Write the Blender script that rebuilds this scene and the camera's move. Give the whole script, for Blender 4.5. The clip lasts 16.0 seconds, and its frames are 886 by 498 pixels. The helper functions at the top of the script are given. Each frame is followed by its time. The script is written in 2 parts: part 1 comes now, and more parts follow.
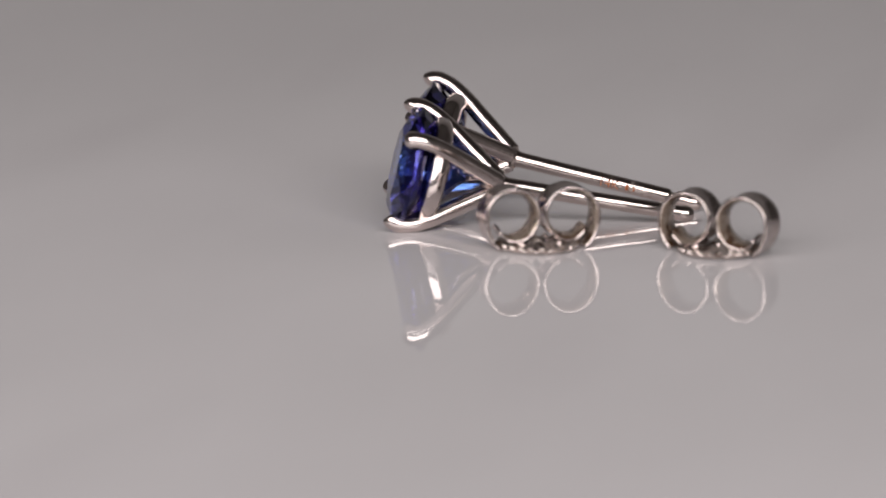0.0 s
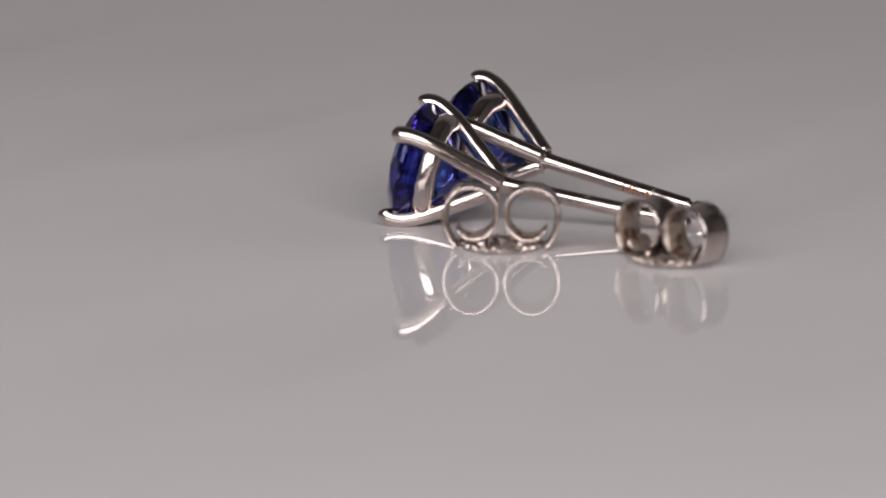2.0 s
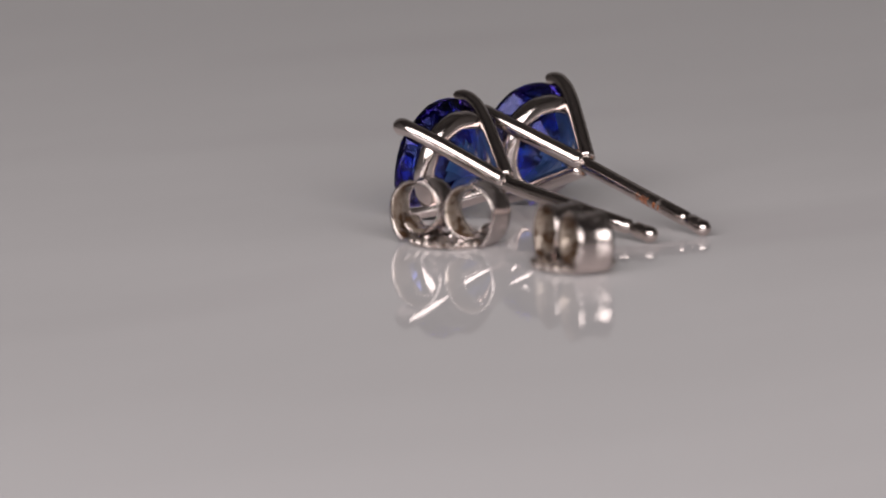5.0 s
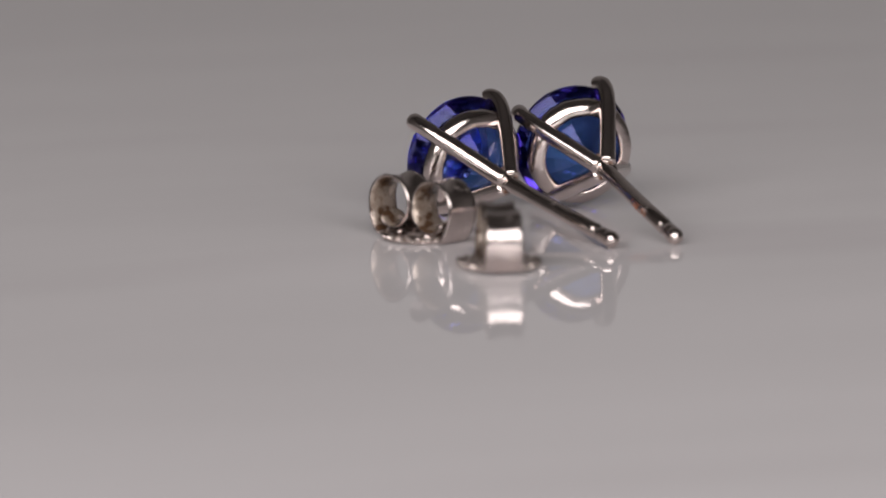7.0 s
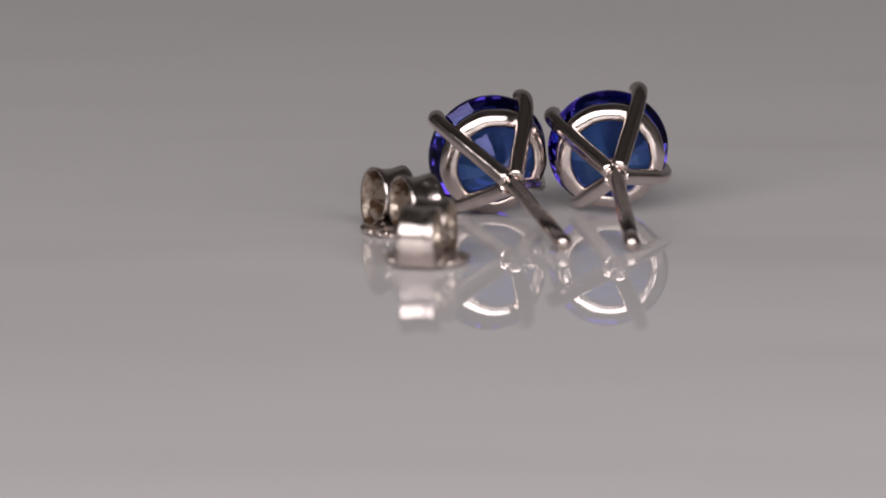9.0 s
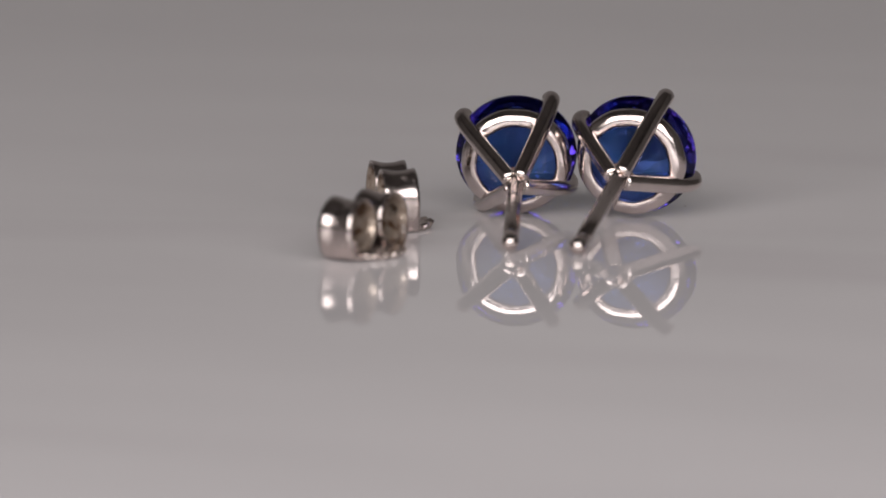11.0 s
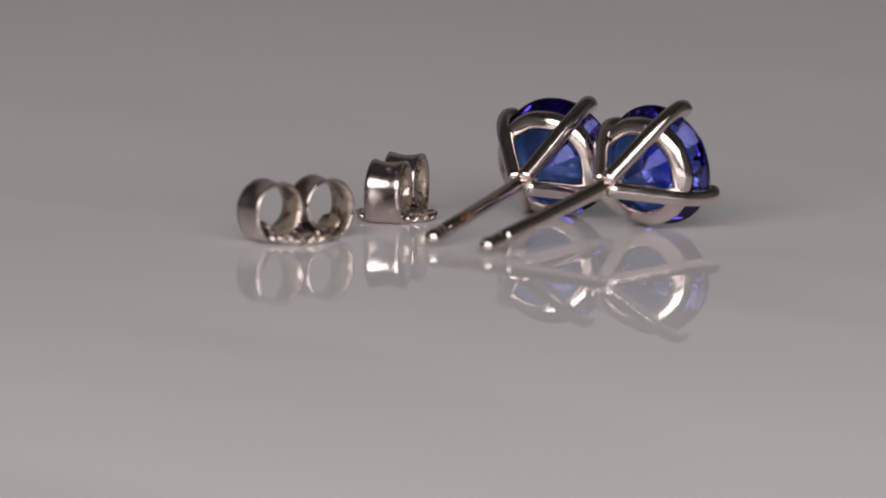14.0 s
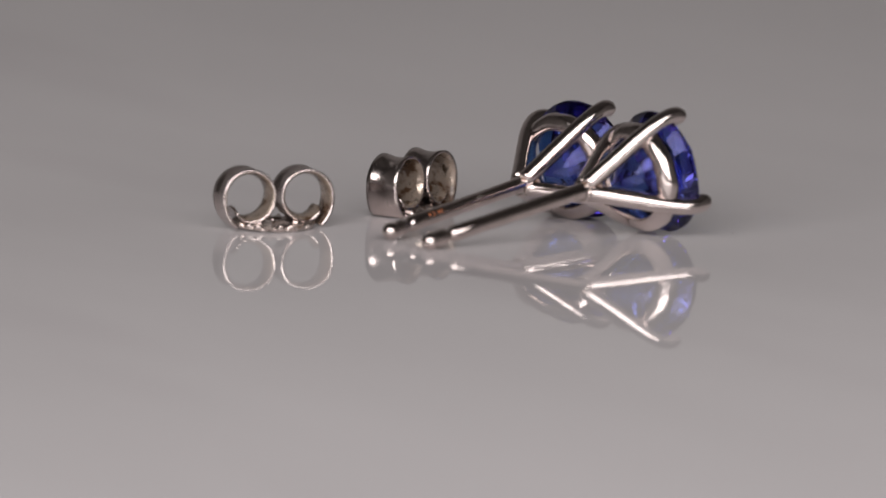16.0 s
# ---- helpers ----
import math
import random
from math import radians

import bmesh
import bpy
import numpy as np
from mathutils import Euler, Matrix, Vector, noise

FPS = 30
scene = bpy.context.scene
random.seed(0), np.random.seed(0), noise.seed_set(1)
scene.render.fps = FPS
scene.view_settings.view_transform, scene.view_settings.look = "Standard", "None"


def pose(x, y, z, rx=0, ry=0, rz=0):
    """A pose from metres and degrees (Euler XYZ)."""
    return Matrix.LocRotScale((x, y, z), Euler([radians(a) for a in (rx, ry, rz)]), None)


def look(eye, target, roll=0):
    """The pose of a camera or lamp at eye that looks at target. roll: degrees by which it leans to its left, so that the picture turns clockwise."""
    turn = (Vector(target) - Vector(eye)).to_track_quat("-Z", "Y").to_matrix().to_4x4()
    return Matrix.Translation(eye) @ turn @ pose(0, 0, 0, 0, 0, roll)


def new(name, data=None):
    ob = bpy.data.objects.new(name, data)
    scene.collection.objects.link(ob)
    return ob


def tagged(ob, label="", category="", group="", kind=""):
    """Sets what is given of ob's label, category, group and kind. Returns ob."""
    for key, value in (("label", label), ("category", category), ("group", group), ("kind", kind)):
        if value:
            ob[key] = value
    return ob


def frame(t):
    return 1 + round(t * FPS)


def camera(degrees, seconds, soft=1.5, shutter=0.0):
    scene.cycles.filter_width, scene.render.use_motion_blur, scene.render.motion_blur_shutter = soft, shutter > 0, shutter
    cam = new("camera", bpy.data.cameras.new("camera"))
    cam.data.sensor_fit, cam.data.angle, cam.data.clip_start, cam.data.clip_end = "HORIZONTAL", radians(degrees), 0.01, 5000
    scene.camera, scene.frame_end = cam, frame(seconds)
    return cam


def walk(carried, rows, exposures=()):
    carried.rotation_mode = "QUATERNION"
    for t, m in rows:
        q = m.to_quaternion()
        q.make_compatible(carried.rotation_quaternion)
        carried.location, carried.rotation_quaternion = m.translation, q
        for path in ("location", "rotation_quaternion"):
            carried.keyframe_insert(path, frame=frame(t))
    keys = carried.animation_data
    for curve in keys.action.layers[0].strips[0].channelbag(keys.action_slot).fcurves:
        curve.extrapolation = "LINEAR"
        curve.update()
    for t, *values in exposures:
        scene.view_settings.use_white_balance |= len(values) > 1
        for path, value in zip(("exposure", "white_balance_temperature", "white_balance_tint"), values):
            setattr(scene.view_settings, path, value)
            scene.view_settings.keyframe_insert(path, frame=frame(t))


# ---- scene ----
MM = 0.001

# ---- camera, standing still ----
EYE = Vector((0.0, -350.0, 60.29)) * MM
YAW, DIP = -0.00950, 0.17430
AIM = Vector((math.sin(YAW) * math.cos(DIP), math.cos(YAW) * math.cos(DIP), -math.sin(DIP)))
cam = camera(7.111, 16.0, soft=1.8)
cam.data.dof.use_dof = True
cam.data.dof.focus_distance = 0.3575
cam.data.dof.aperture_fstop = 40.0
STAND = look(EYE, EYE + AIM, 1.44)
walk(cam, [(0.0, STAND), (16.0, STAND)])

# ---- turning of the plate ----
RATE, DRAG = -8.489, 0.0153     # degrees a second about the upright spindle, slowly easing
LEVEL = Vector((-0.0171, 0.0112, 1.0)).normalized()
TILT = Vector((0, 0, 1)).rotation_difference(LEVEL).to_matrix().to_4x4()


def spun(t):
    """Pose of the plate at t seconds."""
    return pose(0, 0, 0, 0, 0, RATE * (t - 9.0) + DRAG * (t - 9.0) ** 2) @ TILT


def ride(ob, local):
    """Key a thing that rides on the turning plate."""
    rows = [(0.5 * i, spun(0.5 * i) @ local) for i in range(33)]
    walk(ob, rows)


# ---- world and lamps ----
world = bpy.data.worlds.new("studio")
scene.world = world
world.use_nodes = True
world.node_tree.nodes["Background"].inputs[0].default_value = (0.9, 0.95, 1.0, 1)
world.node_tree.nodes["Background"].inputs[1].default_value = 0.02
scene.view_settings.exposure = 0.0


def softbox(name, at, to, w, h, watts, colour):
    data = bpy.data.lights.new(name, "AREA")
    data.shape, data.size, data.size_y = "RECTANGLE", w, h
    data.energy, data.color = watts, colour
    ob = new(name, data)
    ob.matrix_world = look(at, to)
    return ob


softbox("softbox_lamp", (-0.04, -0.43, 0.21), (0, 0.02, 0.0), 0.84, 0.31, 4.68, (1.0, 0.95, 0.952))


# ---- materials ----
def material(name, colour, rough=0.5, metal=0.0):
    m = bpy.data.materials.new(name)
    m.use_nodes = True
    b = m.node_tree.nodes["Principled BSDF"]
    b.inputs["Base Color"].default_value = (*colour, 1)
    b.inputs["Roughness"].default_value = rough
    b.inputs["Metallic"].default_value = metal
    return m


def nodes(m):
    return m.node_tree.nodes, m.node_tree.links, m.node_tree.nodes["Principled BSDF"]


def noise_tex(m, scale, detail=3.0, rough=0.5, stretch=None):
    n, l, b = nodes(m)
    co = n.new("ShaderNodeTexCoord")
    tx = n.new("ShaderNodeTexNoise")
    tx.inputs["Scale"].default_value = scale
    tx.inputs["Detail"].default_value = detail
    tx.inputs["Roughness"].default_value = rough
    if stretch:
        mp = n.new("ShaderNodeMapping")
        mp.inputs["Scale"].default_value = stretch
        l.new(co.outputs["Object"], mp.inputs["Vector"])
        l.new(mp.outputs["Vector"], tx.inputs["Vector"])
    else:
        l.new(co.outputs["Object"], tx.inputs["Vector"])
    return tx


def ramp(m, src, stops):
    n, l, b = nodes(m)
    r = n.new("ShaderNodeValToRGB")
    e = r.color_ramp.elements
    while len(e) < len(stops):
        e.new(0.5)
    for el, (p, c) in zip(e, stops):
        el.position, el.color = p, (*c, 1) if len(c) == 3 else c
    l.new(src, r.inputs["Fac"])
    return r


def bump(m, src, height, strength=1.0):
    n, l, b = nodes(m)
    bp = n.new("ShaderNodeBump")
    bp.inputs["Strength"].default_value = strength
    bp.inputs["Distance"].default_value = height
    l.new(src, bp.inputs["Height"])
    l.new(bp.outputs["Normal"], b.inputs["Normal"])


def gold(name, colour, r0, r1, dent):
    """Polished white gold: faint polishing marks, patchy sheen and small pits."""
    m = material(name, colour, r0, 1.0)
    n, l, b = nodes(m)
    big = noise_tex(m, 900.0, 4.0)
    c = ramp(m, big.outputs["Fac"], [(0.3, tuple(x * 0.86 for x in colour)), (0.65, colour)])
    l.new(c.outputs["Color"], b.inputs["Base Color"])
    fine = noise_tex(m, 6000.0, 5.0, 0.7)
    rr = ramp(m, fine.outputs["Fac"], [(0.3, (r0,) * 3), (0.75, (r1,) * 3)])
    l.new(rr.outputs["Color"], b.inputs["Roughness"])
    # soft hand-polished waviness under fine buffing marks
    wavy = noise_tex(m, 1400.0, 3.0, 0.55)
    marks = noise_tex(m, 5200.0, 4.0, 0.65, (1.0, 1.0, 0.35))
    both = n.new("ShaderNodeMath")
    both.operation = "MULTIPLY_ADD"
    both.inputs[1].default_value = 0.45
    l.new(marks.outputs["Fac"], both.inputs[0])
    l.new(wavy.outputs["Fac"], both.inputs[2])
    bump(m, both.outputs[0], dent)
    return m


GOLD = gold("white_gold", (0.60, 0.525, 0.50), 0.08, 0.25, 0.000016)
GOLD_POST = gold("white_gold_drawn_wire", (0.55, 0.475, 0.445), 0.08, 0.19, 0.000012)
GOLD_BACK = gold("white_gold_stamped", (0.54, 0.470, 0.446), 0.12, 0.30, 0.000020)
GOLD_DULL = gold("white_gold_grimy", (0.70, 0.61, 0.565), 0.08, 0.22, 0.00004)


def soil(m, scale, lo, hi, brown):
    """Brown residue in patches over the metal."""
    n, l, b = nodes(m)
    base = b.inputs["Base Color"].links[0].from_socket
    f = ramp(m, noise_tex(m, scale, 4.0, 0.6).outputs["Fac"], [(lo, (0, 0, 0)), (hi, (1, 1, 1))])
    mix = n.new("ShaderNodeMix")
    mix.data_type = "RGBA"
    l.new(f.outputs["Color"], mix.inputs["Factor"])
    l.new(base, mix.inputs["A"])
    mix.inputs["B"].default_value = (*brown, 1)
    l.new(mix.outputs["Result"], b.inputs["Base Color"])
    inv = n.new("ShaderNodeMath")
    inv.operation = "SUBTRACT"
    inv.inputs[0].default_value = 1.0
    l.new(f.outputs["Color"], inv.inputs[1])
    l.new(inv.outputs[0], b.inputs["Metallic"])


soil(GOLD_DULL, 1300.0, 0.50, 0.66, (0.060, 0.034, 0.021))
soil(GOLD_BACK, 900.0, 0.62, 0.84, (0.14, 0.09, 0.06))
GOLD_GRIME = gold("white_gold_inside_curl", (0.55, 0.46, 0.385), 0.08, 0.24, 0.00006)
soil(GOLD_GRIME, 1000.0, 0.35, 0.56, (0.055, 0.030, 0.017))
GOLD_SOLDER = gold("white_gold_solder", (0.72, 0.63, 0.58), 0.06, 0.22, 0.00014)
soil(GOLD_SOLDER, 1900.0, 0.43, 0.60, (0.13, 0.055, 0.028))
soil(GOLD_POST, 1300.0, 0.62, 0.95, (0.16, 0.09, 0.055))

RUST = material("brown_polish_residue", (0.22, 0.07, 0.03), 0.8)
RUST_TX = noise_tex(RUST, 4000.0)
RUST.node_tree.links.new(ramp(RUST, RUST_TX.outputs["Fac"], [(0.3, (0.09, 0.03, 0.013)), (0.7, (0.34, 0.105, 0.035))]).outputs["Color"],
                         RUST.node_tree.nodes["Principled BSDF"].inputs["Base Color"])

GEM = material("blue_violet_gem", (0.10, 0.115, 0.62), 0.0)
GN, GL, G0 = nodes(GEM)
# absorption along the light's path put into surface colour: paler denim blue in the middle, deep violet-blue to the rim
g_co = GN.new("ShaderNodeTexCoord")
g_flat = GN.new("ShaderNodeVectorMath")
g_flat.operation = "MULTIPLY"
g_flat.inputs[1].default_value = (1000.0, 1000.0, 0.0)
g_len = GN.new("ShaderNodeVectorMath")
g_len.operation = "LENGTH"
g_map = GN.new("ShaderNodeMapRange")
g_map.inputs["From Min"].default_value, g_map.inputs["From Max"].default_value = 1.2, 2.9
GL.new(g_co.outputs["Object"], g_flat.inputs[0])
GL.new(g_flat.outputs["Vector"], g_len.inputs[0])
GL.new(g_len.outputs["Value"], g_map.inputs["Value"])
g_absorb = ramp(GEM, g_map.outputs["Result"], [(0.0, (0.115, 0.26, 0.68)), (1.0, (0.034, 0.018, 0.24))])
g_tint = ramp(GEM, noise_tex(GEM, 300.0, 2.0).outputs["Fac"], [(0.38, (0.88, 1.04, 1.0)), (0.58, (1.28, 0.86, 1.05))])
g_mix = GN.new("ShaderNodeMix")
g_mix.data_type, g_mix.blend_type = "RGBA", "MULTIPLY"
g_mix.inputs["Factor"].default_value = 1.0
GL.new(g_absorb.outputs["Color"], g_mix.inputs["A"])
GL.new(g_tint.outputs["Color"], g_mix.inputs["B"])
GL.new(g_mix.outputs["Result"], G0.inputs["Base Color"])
GB = GEM.node_tree.nodes["Principled BSDF"]
GB.inputs["IOR"].default_value = 1.69
GB.inputs["Specular Tint"].default_value = (0.31, 0.32, 0.68, 1)
GB.inputs["Transmission Weight"].default_value = 1.0

PLATE = material("white_glossy_acrylic", (0.79, 0.765, 0.76), 0.015)
PN, PL, PB = nodes(PLATE)
PB.inputs["IOR"].default_value = 1.64
smear = noise_tex(PLATE, 24.0, 3.0, 0.5, (1.0, 3.0, 1.0))
PL.new(ramp(PLATE, smear.outputs["Fac"], [(0.30, (0.665, 0.641, 0.646)), (0.7, (0.705, 0.680, 0.686))]).outputs["Color"], PB.inputs["Base Color"])
marks = ramp(PLATE, noise_tex(PLATE, 11.0, 2.0, 0.4, (1.0, 5.0, 1.0)).outputs["Fac"], [(0.56, (1.0, 1.0, 1.0)), (0.68, (0.935, 0.927, 0.93))])
p_mix = PN.new("ShaderNodeMix")
p_mix.data_type, p_mix.blend_type = "RGBA", "MULTIPLY"
p_mix.inputs["Factor"].default_value = 1.0
PL.new(PB.inputs["Base Color"].links[0].from_socket, p_mix.inputs["A"])
PL.new(marks.outputs["Color"], p_mix.inputs["B"])
PL.new(p_mix.outputs["Result"], PB.inputs["Base Color"])
film_tx = noise_tex(PLATE, 30.0, 5.0, 0.6)
PL.new(ramp(PLATE, film_tx.outputs["Fac"], [(0.3, (0.008,) * 3), (0.8, (0.022,) * 3)]).outputs["Color"], PB.inputs["Roughness"])

PAPER = material("pale_grey_backdrop_paper", (0.46, 0.447, 0.438), 0.9)
n_, l_, b_ = nodes(PAPER)
l_.new(ramp(PAPER, noise_tex(PAPER, 5.0, 4.0).outputs["Fac"], [(0.3, (0.35, 0.340, 0.333)), (0.7, (0.41, 0.399, 0.391))]).outputs["Color"], b_.inputs["Base Color"])
CARD = material("dark_grey_card", (0.165, 0.158, 0.152), 0.9)
n_, l_, b_ = nodes(CARD)
l_.new(ramp(CARD, noise_tex(CARD, 6.0, 4.0).outputs["Fac"], [(0.3, (0.15, 0.143, 0.138)), (0.7, (0.18, 0.172, 0.166))]).outputs["Color"], b_.inputs["Base Color"])
DARK = material("dark_table_laminate", (0.10, 0.095, 0.09), 0.5)
n_, l_, b_ = nodes(DARK)
l_.new(ramp(DARK, noise_tex(DARK, 12.0, 4.0).outputs["Fac"], [(0.3, (0.08, 0.075, 0.07)), (0.7, (0.12, 0.115, 0.11))]).outputs["Color"], b_.inputs["Base Color"])


# ---- mesh helpers ----
def part(name, bm, mat, parent=None, label="", smooth=True):
    bmesh.ops.recalc_face_normals(bm, faces=bm.faces)
    me = bpy.data.meshes.new(name)
    bm.to_mesh(me)
    bm.free()
    if smooth:
        me.polygons.foreach_set("use_smooth", [True] * len(me.polygons))
    me.materials.append(mat)
    ob = new(name, me)
    if parent is not None:
        ob.parent = parent
    if label:
        ob["label"] = label
    return ob


def slab(x0, x1, y0, y1, z0, z1, bevel=0.0):
    bm = bmesh.new()
    bmesh.ops.create_cube(bm, size=1)
    for v in bm.verts:
        v.co = Vector((x0 + (v.co.x + 0.5) * (x1 - x0), y0 + (v.co.y + 0.5) * (y1 - y0), z0 + (v.co.z + 0.5) * (z1 - z0)))
    if bevel:
        bmesh.ops.bevel(bm, geom=bm.edges[:], offset=bevel, segments=3, affect="EDGES", profile=0.5)
    return bm


def spin_solid(profile, steps=48, wave=None):
    """Closed solid of revolution about z; profile: (radius, z) in mm from the lower axis round to the upper axis."""
    bm = bmesh.new()
    rings = []
    for r, z in profile:
        if r < 1e-6:
            rings.append([bm.verts.new((0, 0, z * MM))])
        else:
            row = []
            for i in range(steps):
                a = 2 * math.pi * i / steps
                rr, zz = (r, z) if wave is None else wave(r, z, a)
                row.append(bm.verts.new((rr * math.cos(a) * MM, rr * math.sin(a) * MM, zz * MM)))
            rings.append(row)
    for p, q in zip(rings, rings[1:]):
        for i in range(steps):
            j = (i + 1) % steps
            if len(p) == 1 and len(q) == 1:
                continue
            if len(p) == 1:
                bm.faces.new((p[0], q[i], q[j]))
            elif len(q) == 1:
                bm.faces.new((p[i], p[j], q[0]))
            else:
                bm.faces.new((p[i], p[j], q[j], q[i]))
    return bm


def loop_solid(profile, steps=64, wave=None):
    """Ring about z from a closed profile of (radius, z) in mm."""
    bm = bmesh.new()
    rings = []
    for r, z in profile:
        row = []
        for i in range(steps):
            a = 2 * math.pi * i / steps
            rr, zz = (r, z) if wave is None else wave(r, z, a)
            row.append(bm.verts.new((rr * math.cos(a) * MM, rr * math.sin(a) * MM, zz * MM)))
        rings.append(row)
    for p, q in zip(rings, rings[1:] + rings[:1]):
        for i in range(steps):
            j = (i + 1) % steps
            bm.faces.new((p[i], p[j], q[j], q[i]))
    return bm


def smooth_path(points, n):
    """Catmull-Rom through points (tuples), n steps a span."""
    pts = [Vector(p) for p in points]
    pts = [2 * pts[0] - pts[1]] + pts + [2 * pts[-1] - pts[-2]]
    out = []
    for i in range(1, len(pts) - 2):
        a, b, c, d = pts[i - 1:i + 3]
        for k in range(n):
            t = k / n
            out.append(0.5 * (2 * b + (c - a) * t + (2 * a - 5 * b + 4 * c - d) * t * t + (3 * b - a - 3 * c + d) * t ** 3))
    out.append(pts[-2])
    return out


def wire(path, radii, steps=20, side=Vector((0, 1, 0)), flat=1.0):
    """Tube along a path in one plane whose normal is side (mm), with rounded ends."""
    bm = bmesh.new()
    rings = []
    count = len(path)
    for i, p in enumerate(path):
        d = (path[min(i + 1, count - 1)] - path[max(i - 1, 0)]).normalized()
        across = side.cross(d).normalized()
        rings.append([bm.verts.new((p + radii[i] * (math.cos(a) * across + flat * math.sin(a) * side)) * MM)
                      for a in (2 * math.pi * k / steps for k in range(steps))])
    for p, q in zip(rings, rings[1:]):
        for i in range(steps):
            j = (i + 1) % steps
            bm.faces.new((p[i], p[j], q[j], q[i]))
    bm.faces.new(rings[0])
    bm.faces.new(rings[-1])
    return bm


# ---- setting ----
def closing_box():
    """Unseen box added to close the place and set what the metal and plate reflect: grey card sides, pale paper at the
    back.
    """
    for name, box, mat, words in (
            ("wall_east", (0.62, 0.63, -0.72, 0.58, -0.0405, 0.75), CARD, "unseen dark grey card side wall, added to close the place"),
            ("wall_west", (-0.63, -0.62, -0.72, 0.58, -0.0405, 0.75), CARD, "unseen dark grey card side wall, added to close the place"),
            ("wall_south", (-0.63, 0.63, -0.73, -0.72, -0.0405, 0.75), CARD, "unseen dark grey card wall added behind the lamp"),
            ("ceiling", (-0.63, 0.63, -0.73, 0.59, 0.75, 0.76), CARD, "unseen dark grey card top, added to close the place"),
            ("wall_north", (-0.62, 0.62, 0.56, 0.58, -0.0405, 0.75), PAPER, "unseen plain pale grey paper back wall, added for reflections"),
            ("floor", (-0.63, 0.63, -0.73, 0.59, -0.0605, -0.0405), DARK, "unseen dark laminate tabletop added under the turntable")):
        tagged(part(name, slab(*box), mat, smooth=False), words, name.split("_")[0], kind="structure")


closing_box()


def sag(r, a):
    """Height (mm) of the thin sheet, waved away from its middle so reflections fit the camera's view."""
    return -0.07 + (0.68 * math.cos(a) + 0.08 * math.sin(a)) * r ** 3 / (r ** 3 + 5800.0) - 0.016 * r * math.sin(a) * math.exp(-(r / 9.0) ** 2)


def display_plate():
    e = new("turntable")
    tagged(e, "glossy white acrylic turntable disc with faint smears", "turntable")
    edge = [(0, -5), (198, -5), (199.5, -4.5), (200, -3), (200, -2), (199.5, -0.5), (198, 0)]
    top = [(190.0 - 10 * i, 0) for i in range(12)] + [(75.0 - 3 * i, 0) for i in range(25)] + [(0, 0)]

    def warped(r, z, a):
        return r, z + sag(r, a)
    part("disc", spin_solid(edge + top, 128, warped), PLATE, e)
    part("foot", spin_solid([(0, -39), (90, -39), (90, -5.2), (0, -5.2)], 64), DARK, e, "dark turntable foot")
    return e


plate = display_plate()


# ---- earring ----
def gem_mesh():
    """Round brilliant cut from a cylinder by flat cuts: table, star, kite and girdle facets, pavilion halves and mains (mm)."""
    bm = bmesh.new()
    R0 = 3.05
    rings = [[bm.verts.new((R0 * math.cos(2 * math.pi * i / 64) * MM, R0 * math.sin(2 * math.pi * i / 64) * MM, z * MM)) for i in range(64)] for z in (-3.2, 1.6)]
    for i in range(64):
        j = (i + 1) % 64
        bm.faces.new((rings[0][i], rings[0][j], rings[1][j], rings[1][i]))
    bm.faces.new(rings[0])
    bm.faces.new(rings[1])

    def cut(turn, slope, reach, up):
        # plane through (reach, 0) at the axis height given, leaning by slope degrees
        a, e = radians(turn), radians(slope)
        n = Vector((math.sin(e) * math.cos(a), math.sin(e) * math.sin(a), math.cos(e) * (1 if up else -1)))
        geom = bm.verts[:] + bm.edges[:] + bm.faces[:]
        got = bmesh.ops.bisect_plane(bm, geom=geom, plane_co=(0, 0, reach * MM), plane_no=n, clear_outer=True, dist=1e-8)
        edge = [g for g in got["geom_cut"] if isinstance(g, bmesh.types.BMEdge)]
        if len(edge) > 2:
            bmesh.ops.contextual_create(bm, geom=edge)

    tilt = 0.9      # hand-cut: slopes wander a little from facet to facet
    rnd = random.Random(7)
    for k in range(8):
        cut(45 * k, 40.0 + tilt * rnd.uniform(-1, 1), -2.91, False)
        for d in (11.25, -11.25):
            cut(45 * k + 22.5 + d, 43.0 + tilt * rnd.uniform(-1, 1), -3.03, False)
            cut(45 * k + 22.5 + d, 47.0, -3.364, False)
        cut(45 * k, 34.0, 2.10, True)
        for d in (11.25, -11.25):
            cut(45 * k + 22.5 + d, 40.5, 2.66, True)
        cut(45 * k + 22.5, 21.0, 1.42, True)
    cut(0, 0, 0.74, True)
    bmesh.ops.remove_doubles(bm, verts=bm.verts, dist=2e-7)
    return bm


def hallmark(words, size, r, z, turn):
    """Stamped letters laid round the post at height z, read along it."""
    cu = bpy.data.curves.new("hallmark", "FONT")
    cu.body, cu.size, cu.extrude = words, size, 0.012
    ob = bpy.data.objects.new("hallmark", cu)
    scene.collection.objects.link(ob)
    me = bpy.data.meshes.new_from_object(ob.evaluated_get(bpy.context.evaluated_depsgraph_get()))
    bpy.data.objects.remove(ob)
    bm = bmesh.new()
    bm.from_mesh(me)
    bmesh.ops.subdivide_edges(bm, edges=[e for e in bm.edges if e.calc_length() > size * 0.2], cuts=2)
    for v in bm.verts:
        x, y, d = v.co
        a = turn + (y - size * 0.35) / r
        rr = r + d - 0.004
        v.co = Vector((rr * math.cos(a) * MM, rr * math.sin(a) * MM, (z - x) * MM))
    return bm


HEAD = 1.05       # depth of the setting against its first drawing


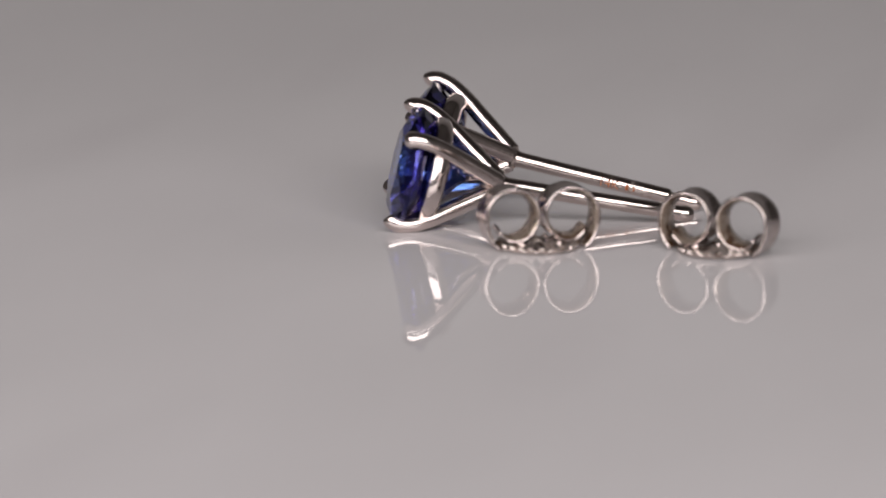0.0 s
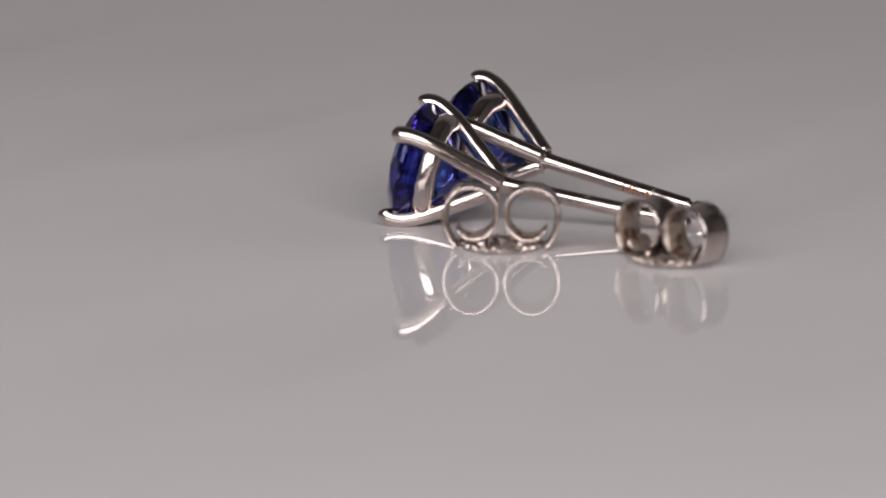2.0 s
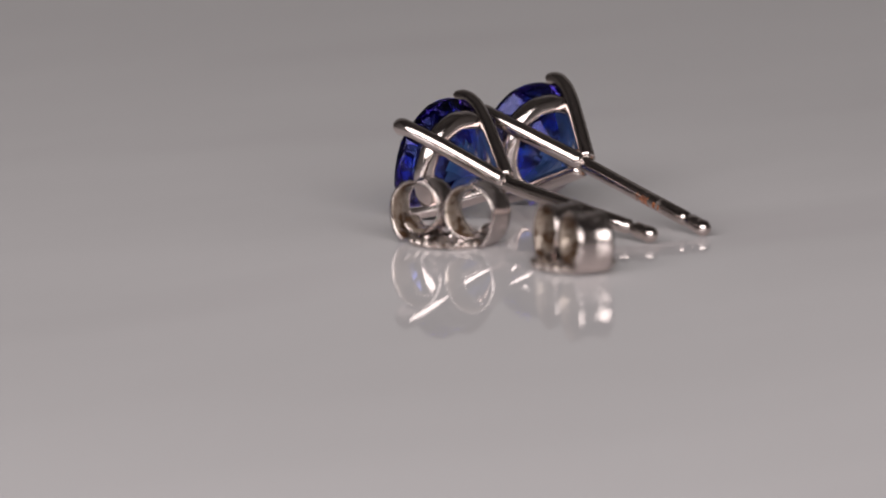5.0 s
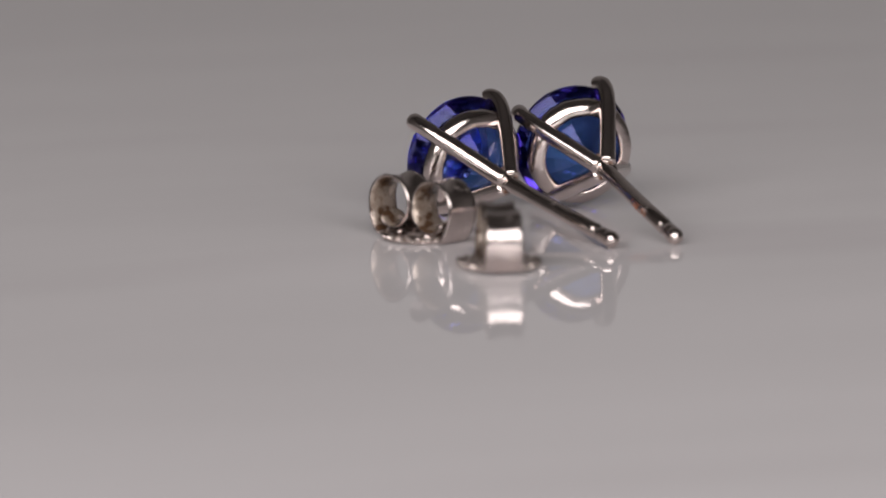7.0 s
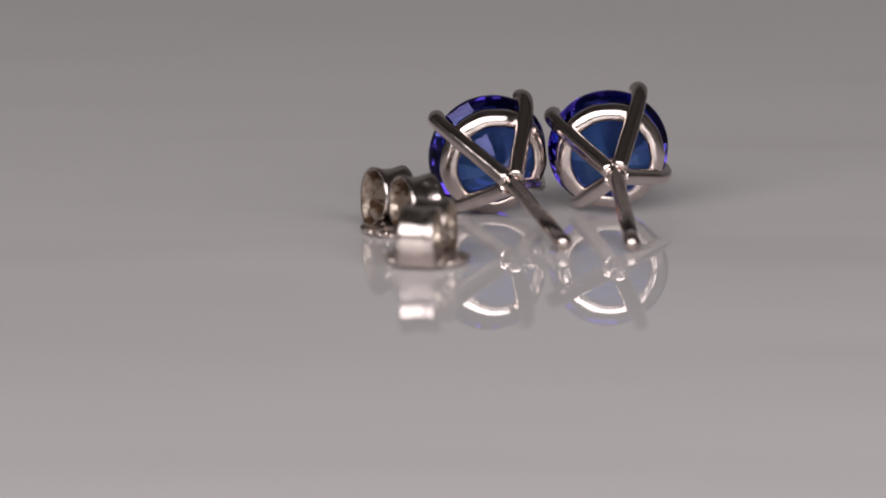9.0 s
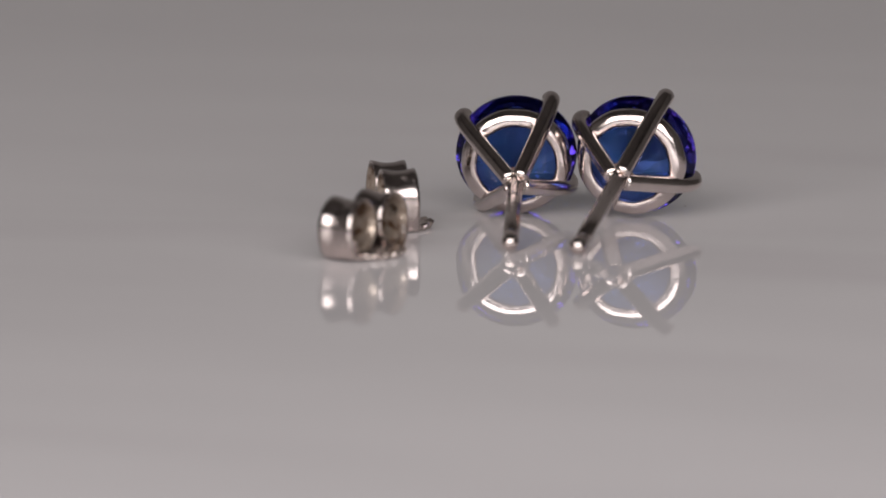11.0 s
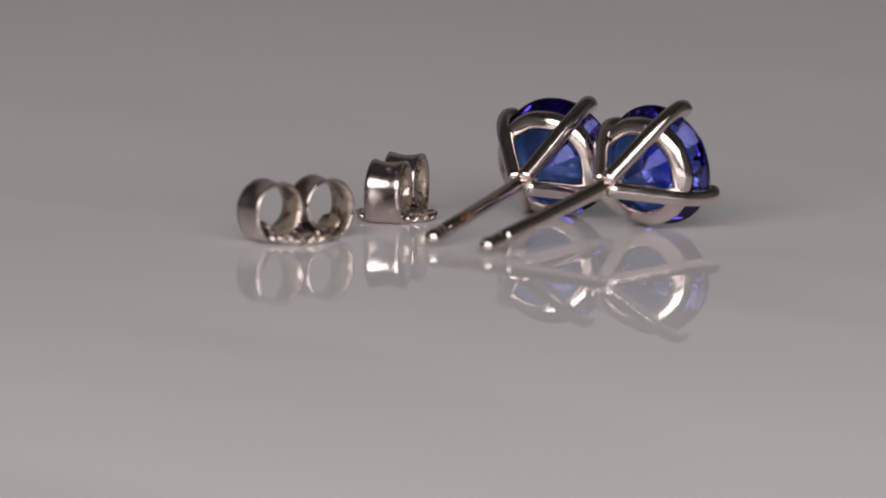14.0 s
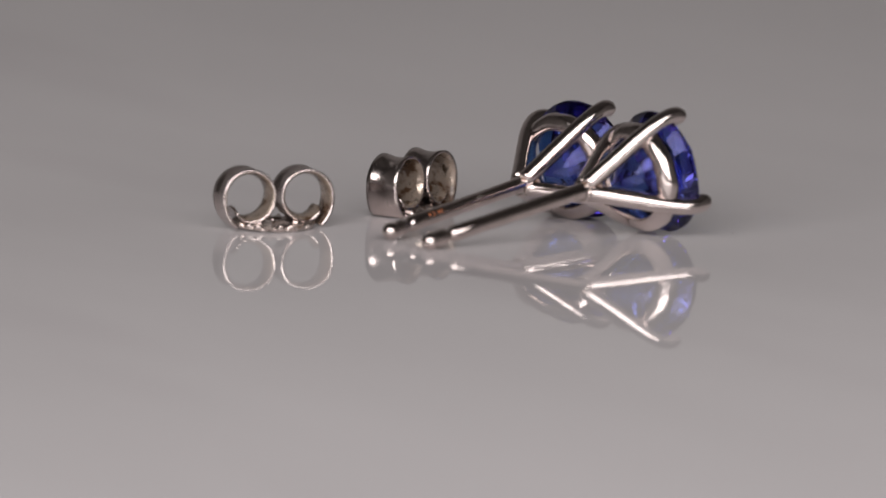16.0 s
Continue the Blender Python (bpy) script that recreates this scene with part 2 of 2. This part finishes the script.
def earring(label, mark, mark_turn, bend, bars, sit):
    """Stud earring: z towards the stone, the post runs to -z; bend: turn of the post about local x and y, degrees;
    sit: how far the stone and its ring sit off the axis (mm)."""
    e = new("earring")
    tagged(e, label, "earring", "pair of stud earrings")
    tilt = pose(0, 0, 0, bend[0], bend[1], 0)
    rp = 0.385
    prof = [(0, -10.05), (0.16, -10.03), (0.29, -9.95), (0.385, -9.81), (0.42, -9.63), (0.40, -9.45), (0.36, -9.27), (rp, -9.2), (rp, -8.75),
            (0.36, -8.71), (0.27, -8.65), (0.25, -8.53), (0.27, -8.41), (0.36, -8.33), (rp, -8.29), (rp, -6.0), (rp, -3.0), (rp + 0.01, -0.6), (rp + 0.10, -0.25), (0.5, 0.1), (0, 0.2)]
    bm = spin_solid(prof, 32)
    bmesh.ops.transform(bm, matrix=tilt, verts=bm.verts)
    post = part("post", bm, GOLD_POST, e)
    if mark:
        bm = hallmark(mark, 0.66, rp, -4.7, mark_turn)
        bmesh.ops.transform(bm, matrix=tilt, verts=bm.verts)
        part("hallmark", bm, RUST, post, "reddish brown stamped hallmark letters", smooth=False)
    for z, w, h in bars:
        bm = bmesh.new()
        n = 6
        row = []
        for i in range(n + 1):
            a = mark_turn + (i / n - 0.5) * h / rp
            row.append([bm.verts.new(((rp + o) * math.cos(a) * MM, (rp + o) * math.sin(a) * MM, (z + d) * MM)) for o, d in ((0.01, w / 2), (0.01, -w / 2), (-0.05, -w / 2), (-0.05, w / 2))])
        for p, q in zip(row, row[1:]):
            for k in range(4):
                bm.faces.new((p[k], p[(k + 1) % 4], q[(k + 1) % 4], q[k]))
        bm.faces.new(row[0])
        bm.faces.new(row[-1])
        bmesh.ops.transform(bm, matrix=tilt, verts=bm.verts)
        part("stamp_bar", bm, RUST, post, "brown illegible stamp stroke", smooth=False)

    def solder(r, z, a):
        k = 1.02 + 0.13 * math.cos(4 * a) + 0.07 * math.sin(7 * a + z * 5) + 0.04 * math.sin(11 * a - z * 9)
        return r * k, z
    part("base", spin_solid([(0, -0.42), (0.42, -0.40), (0.56, -0.25), (0.66, 0.0), (0.74, 0.3), (0.66, 0.6), (0.35, 0.72), (0, 0.75)], 40, solder), GOLD_SOLDER, e, "soldered white gold joint")
    prong_path = smooth_path([(x, y, z * HEAD) for x, y, z in [(0.30, 0, -0.12), (0.95, 0, 0.72), (1.75, 0, 1.72), (2.52, 0, 2.68), (3.00, 0, 3.42), (3.20, 0, 3.96), (3.22, 0, 4.30), (3.12, 0, 4.58), (2.90, 0, 4.74)]], 5)
    cnt = len(prong_path)
    radii = []
    for i in range(cnt):
        t = i / (cnt - 1)
        r = 0.43 + 0.015 * math.sin(t * 9)
        end = (1 - t) * 9.0
        if end < 1:
            r *= math.sqrt(max(0.06, 1 - (1 - end) ** 2))
        radii.append(r)
    for k in range(4):
        bm = wire(prong_path, radii, 20)
        bmesh.ops.rotate(bm, cent=(0, 0, 0), matrix=Matrix.Rotation(math.pi / 2 * k, 3, "Z"), verts=bm.verts)
        part("prong", bm, GOLD, e)

    def uneven(r, z, a):
        return r * (1.025 + 0.007 * math.sin(5 * a + 1) + 0.004 * math.sin(13 * a)), z * HEAD + 0.02 * math.sin(4 * a) + 0.012 * math.sin(9 * a + r)
    part("gallery_ring", loop_solid([(1.92, 2.64), (1.97, 2.56), (2.10, 2.53), (2.34, 2.58), (2.55, 2.70), (2.66, 2.84), (2.70, 3.06), (2.68, 3.32), (2.56, 3.42),
                                     (2.36, 3.40), (2.16, 3.22), (2.00, 2.96), (1.93, 2.76)], 96, uneven), GOLD, e).data.transform(Matrix.Translation((sit[0] * MM, sit[1] * MM, 0)))
    bm = gem_mesh()
    bmesh.ops.transform(bm, matrix=pose(sit[0] * MM, sit[1] * MM, 4.20 * HEAD * MM, 0, 0, 11), verts=bm.verts)
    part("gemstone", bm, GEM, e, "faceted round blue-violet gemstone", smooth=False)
    return e


def aimed(base, yaw, up, spin):
    """Pose with z along the stone's axis, from its compass turn, rise and roll in degrees; base in mm."""
    y, e, s = radians(yaw), radians(up), radians(spin)
    a = Vector((math.sin(y) * math.cos(e), math.cos(y) * math.cos(e), math.sin(e)))
    u = a.cross(Vector((0, 0, 1))).normalized()
    v = u.cross(a)
    x = math.cos(s) * u + math.sin(s) * v
    w = a.cross(x)
    m = Matrix((x, w, a)).transposed().to_4x4()
    m.translation = Vector(base) * MM
    return TILT.inverted() @ m


def post_turn(yaw, up, spin, dyaw, dup):
    """Bend of the post in the earring's own space, for its turn against the stone's axis."""
    m = aimed((0, 0, 0), yaw, up, spin).to_3x3()
    q = aimed((0, 0, 0), yaw + dyaw, up + dup, spin).to_3x3()
    way = m.transposed() @ (q @ Vector((0, 0, 1)))
    return (math.degrees(-math.asin(way.y)), math.degrees(math.atan2(way.x, way.z)))


POSE_A = ((-0.019, 0.792, 2.010), -16.95, 11.35, 58.44)
POSE_B = ((5.174, 1.294, 2.517), -4.71, 9.22, 63.20)
earring_a = earring("white gold stud earring with blue-violet stone, lying on its side", "", 0.316, post_turn(*POSE_A[1:], 1.17, -3.13),
                    [(-6.3, 0.06, 0.26), (-6.5, 0.12, 0.20), (-6.85, 0.08, 0.28), (-7.15, 0.14, 0.18)], (-0.06, 0.035))
earring_b = earring("white gold stud earring, blue-violet stone, brown stamped post", "14K", -2.05, post_turn(*POSE_B[1:], 0.08, 1.88),
                    [(-6.2, 0.18, 0.30), (-6.55, 0.10, 0.26)], (-0.125, 0.065))
LOCAL_A, LOCAL_B = aimed(*POSE_A), aimed(*POSE_B)


# ---- butterfly back ----
def scroll_band(points, thick, half, flare):
    """Bent metal strip: path in the xz plane (mm), width along y, edges flared away from the curl."""
    path = smooth_path(points, 4)
    n, across = len(path), 8
    bm = bmesh.new()
    outer, inner = [], []
    for i, p in enumerate(path):
        d = (path[min(i + 1, n - 1)] - path[max(i - 1, 0)]).normalized()
        nm = Vector((d.z, 0, -d.x))
        t = i / (n - 1)
        fl = flare * min(1, 6 * t, 5 * (1 - t))
        ro, ri = [], []
        for k in range(across + 1):
            v = 2 * k / across - 1
            lift = fl * v * v
            edge = thick * (0.5 if abs(v) < 0.99 else 0.30) * (1 - 0.4 * max(0, (t - 0.85) / 0.15))
            y = v * half(t)
            ro.append(bm.verts.new((p + nm * (lift + edge) + Vector((0, y, 0))) * MM))
            ri.append(bm.verts.new((p + nm * (lift - edge) + Vector((0, y, 0))) * MM))
        outer.append(ro)
        inner.append(ri)
    for i in range(n - 1):
        for k in range(across):
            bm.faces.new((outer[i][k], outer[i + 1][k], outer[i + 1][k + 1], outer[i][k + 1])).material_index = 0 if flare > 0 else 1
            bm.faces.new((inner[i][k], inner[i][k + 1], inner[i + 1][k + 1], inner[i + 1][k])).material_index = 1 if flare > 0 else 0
        bm.faces.new((outer[i][0], inner[i][0], inner[i + 1][0], outer[i + 1][0]))
        bm.faces.new((outer[i][-1], outer[i + 1][-1], inner[i + 1][-1], inner[i][-1]))
    for i in (0, n - 1):
        for k in range(across):
            bm.faces.new((outer[i][k], outer[i][k + 1], inner[i][k + 1], inner[i][k]))
    return bm


def scroll_points(sign, cx, cz, r):
    """Leg up from the plate, round the loop, and a tongue that curls up inside it (mm)."""
    pts = [(cx + 0.69, 0, 0.16), (cx + 0.92, 0, 0.42), (cx + 1.09, 0, 0.80), (cx + 1.175, 0, 1.20)]
    for deg in range(6, 260, 22):
        rad = r * (1.0 - 0.09 * (deg - 6) / 264)
        pts.append((cx + rad * math.cos(radians(deg)), 0, cz + rad * math.sin(radians(deg))))
    for deg in range(272, 345, 18):
        pts.append((cx + 0.77 * math.cos(radians(deg)), 0, cz - 0.32 + 0.77 * math.sin(radians(deg))))
    return [(sign * x, y, z) for x, y, z in pts]


def earring_back(label, lift, size):
    e = new("butterfly_clasp")
    tagged(e, label, "earring clasp", "pair of butterfly clasps")

    def serrate(r, z, a):
        k = max(0.0, (r - 1.5) / 0.5)
        w = math.cos(22 * a)
        return r * (1 + 0.030 * k * w), z + 0.10 * k * (w + 0.6) * (1 if z > 0.1 else 0.2)
    part("base_plate", loop_solid([(0.42, 0.16), (0.48, 0.10), (1.2, 0.09), (1.6, 0.06), (1.92, 0.05), (2.02, 0.13), (2.00, 0.22), (1.88, 0.27),
                                   (1.6, 0.27), (1.2, 0.30), (0.9, 0.42), (0.6, 0.44), (0.48, 0.36)], 176, serrate), GOLD_DULL, e, "serrated round base plate")
    for s, cx, r in ((1, 1.48, 1.19 * size), (-1, 1.44, 1.17 * size)):
        bm = scroll_band(scroll_points(s, cx, lift, r), 0.20, lambda t: (0.98 - 0.16 * math.sin(math.pi * min(1, t * 1.1))) * (1 - 0.18 * min(1, max(0, (t - 0.74) / 0.1))) * math.sqrt(1 - 0.92 * max(0, (t - 0.93) / 0.07) ** 2), 0.17 * (1 if s > 0 else -1))
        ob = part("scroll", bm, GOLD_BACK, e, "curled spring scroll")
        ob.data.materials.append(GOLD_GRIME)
    for s in (1, -1):
        bm = bmesh.new()
        bmesh.ops.create_uvsphere(bm, u_segments=20, v_segments=12, radius=0.5 * MM)
        bmesh.ops.scale(bm, vec=(1.0, 1.7, 0.60), verts=bm.verts)
        bmesh.ops.translate(bm, vec=(s * 0.95 * MM, 0, 0.30 * MM), verts=bm.verts)
        part("embossed_bead", bm, GOLD_BACK, e, "bright embossed bump")
    return e


back_c = earring_back("taller white gold butterfly clasp standing on its beaded plate", 1.74, 1.03)
back_d = earring_back("white gold butterfly clasp, brown residue inside its scrolls", 1.62, 1.0)


def speck(x, y, r):
    bm = bmesh.new()
    bmesh.ops.create_icosphere(bm, subdivisions=2, radius=r * MM)
    for v in bm.verts:
        v.co *= 1 + 0.35 * noise.noise(v.co * 16000)
    bmesh.ops.scale(bm, vec=(1.5, 0.9, 0.7), verts=bm.verts)
    ob = part("dust_speck", bm, DARK)
    tagged(ob, "tiny dark dust speck lying on the glossy plate", "dust")
    return ob, pose(x * MM, y * MM, (0.7 * r - 0.07) * MM)


specks = [speck(6.5, 9.0, 0.055), speck(8.2, 8.2, 0.05)]


def set_down(x, y, turn):
    return pose(x * MM, y * MM, -0.085 * MM, 0, 0, turn)


def motions():
    ride(plate, Matrix.Identity(4))
    ride(earring_a, LOCAL_A)
    ride(earring_b, LOCAL_B)
    for ob, local in specks:
        ride(ob, local)
    ride(back_c, set_down(-5.35, -2.58, -62.5))
    ride(back_d, set_down(-3.97, -11.29, -101.3))


motions()
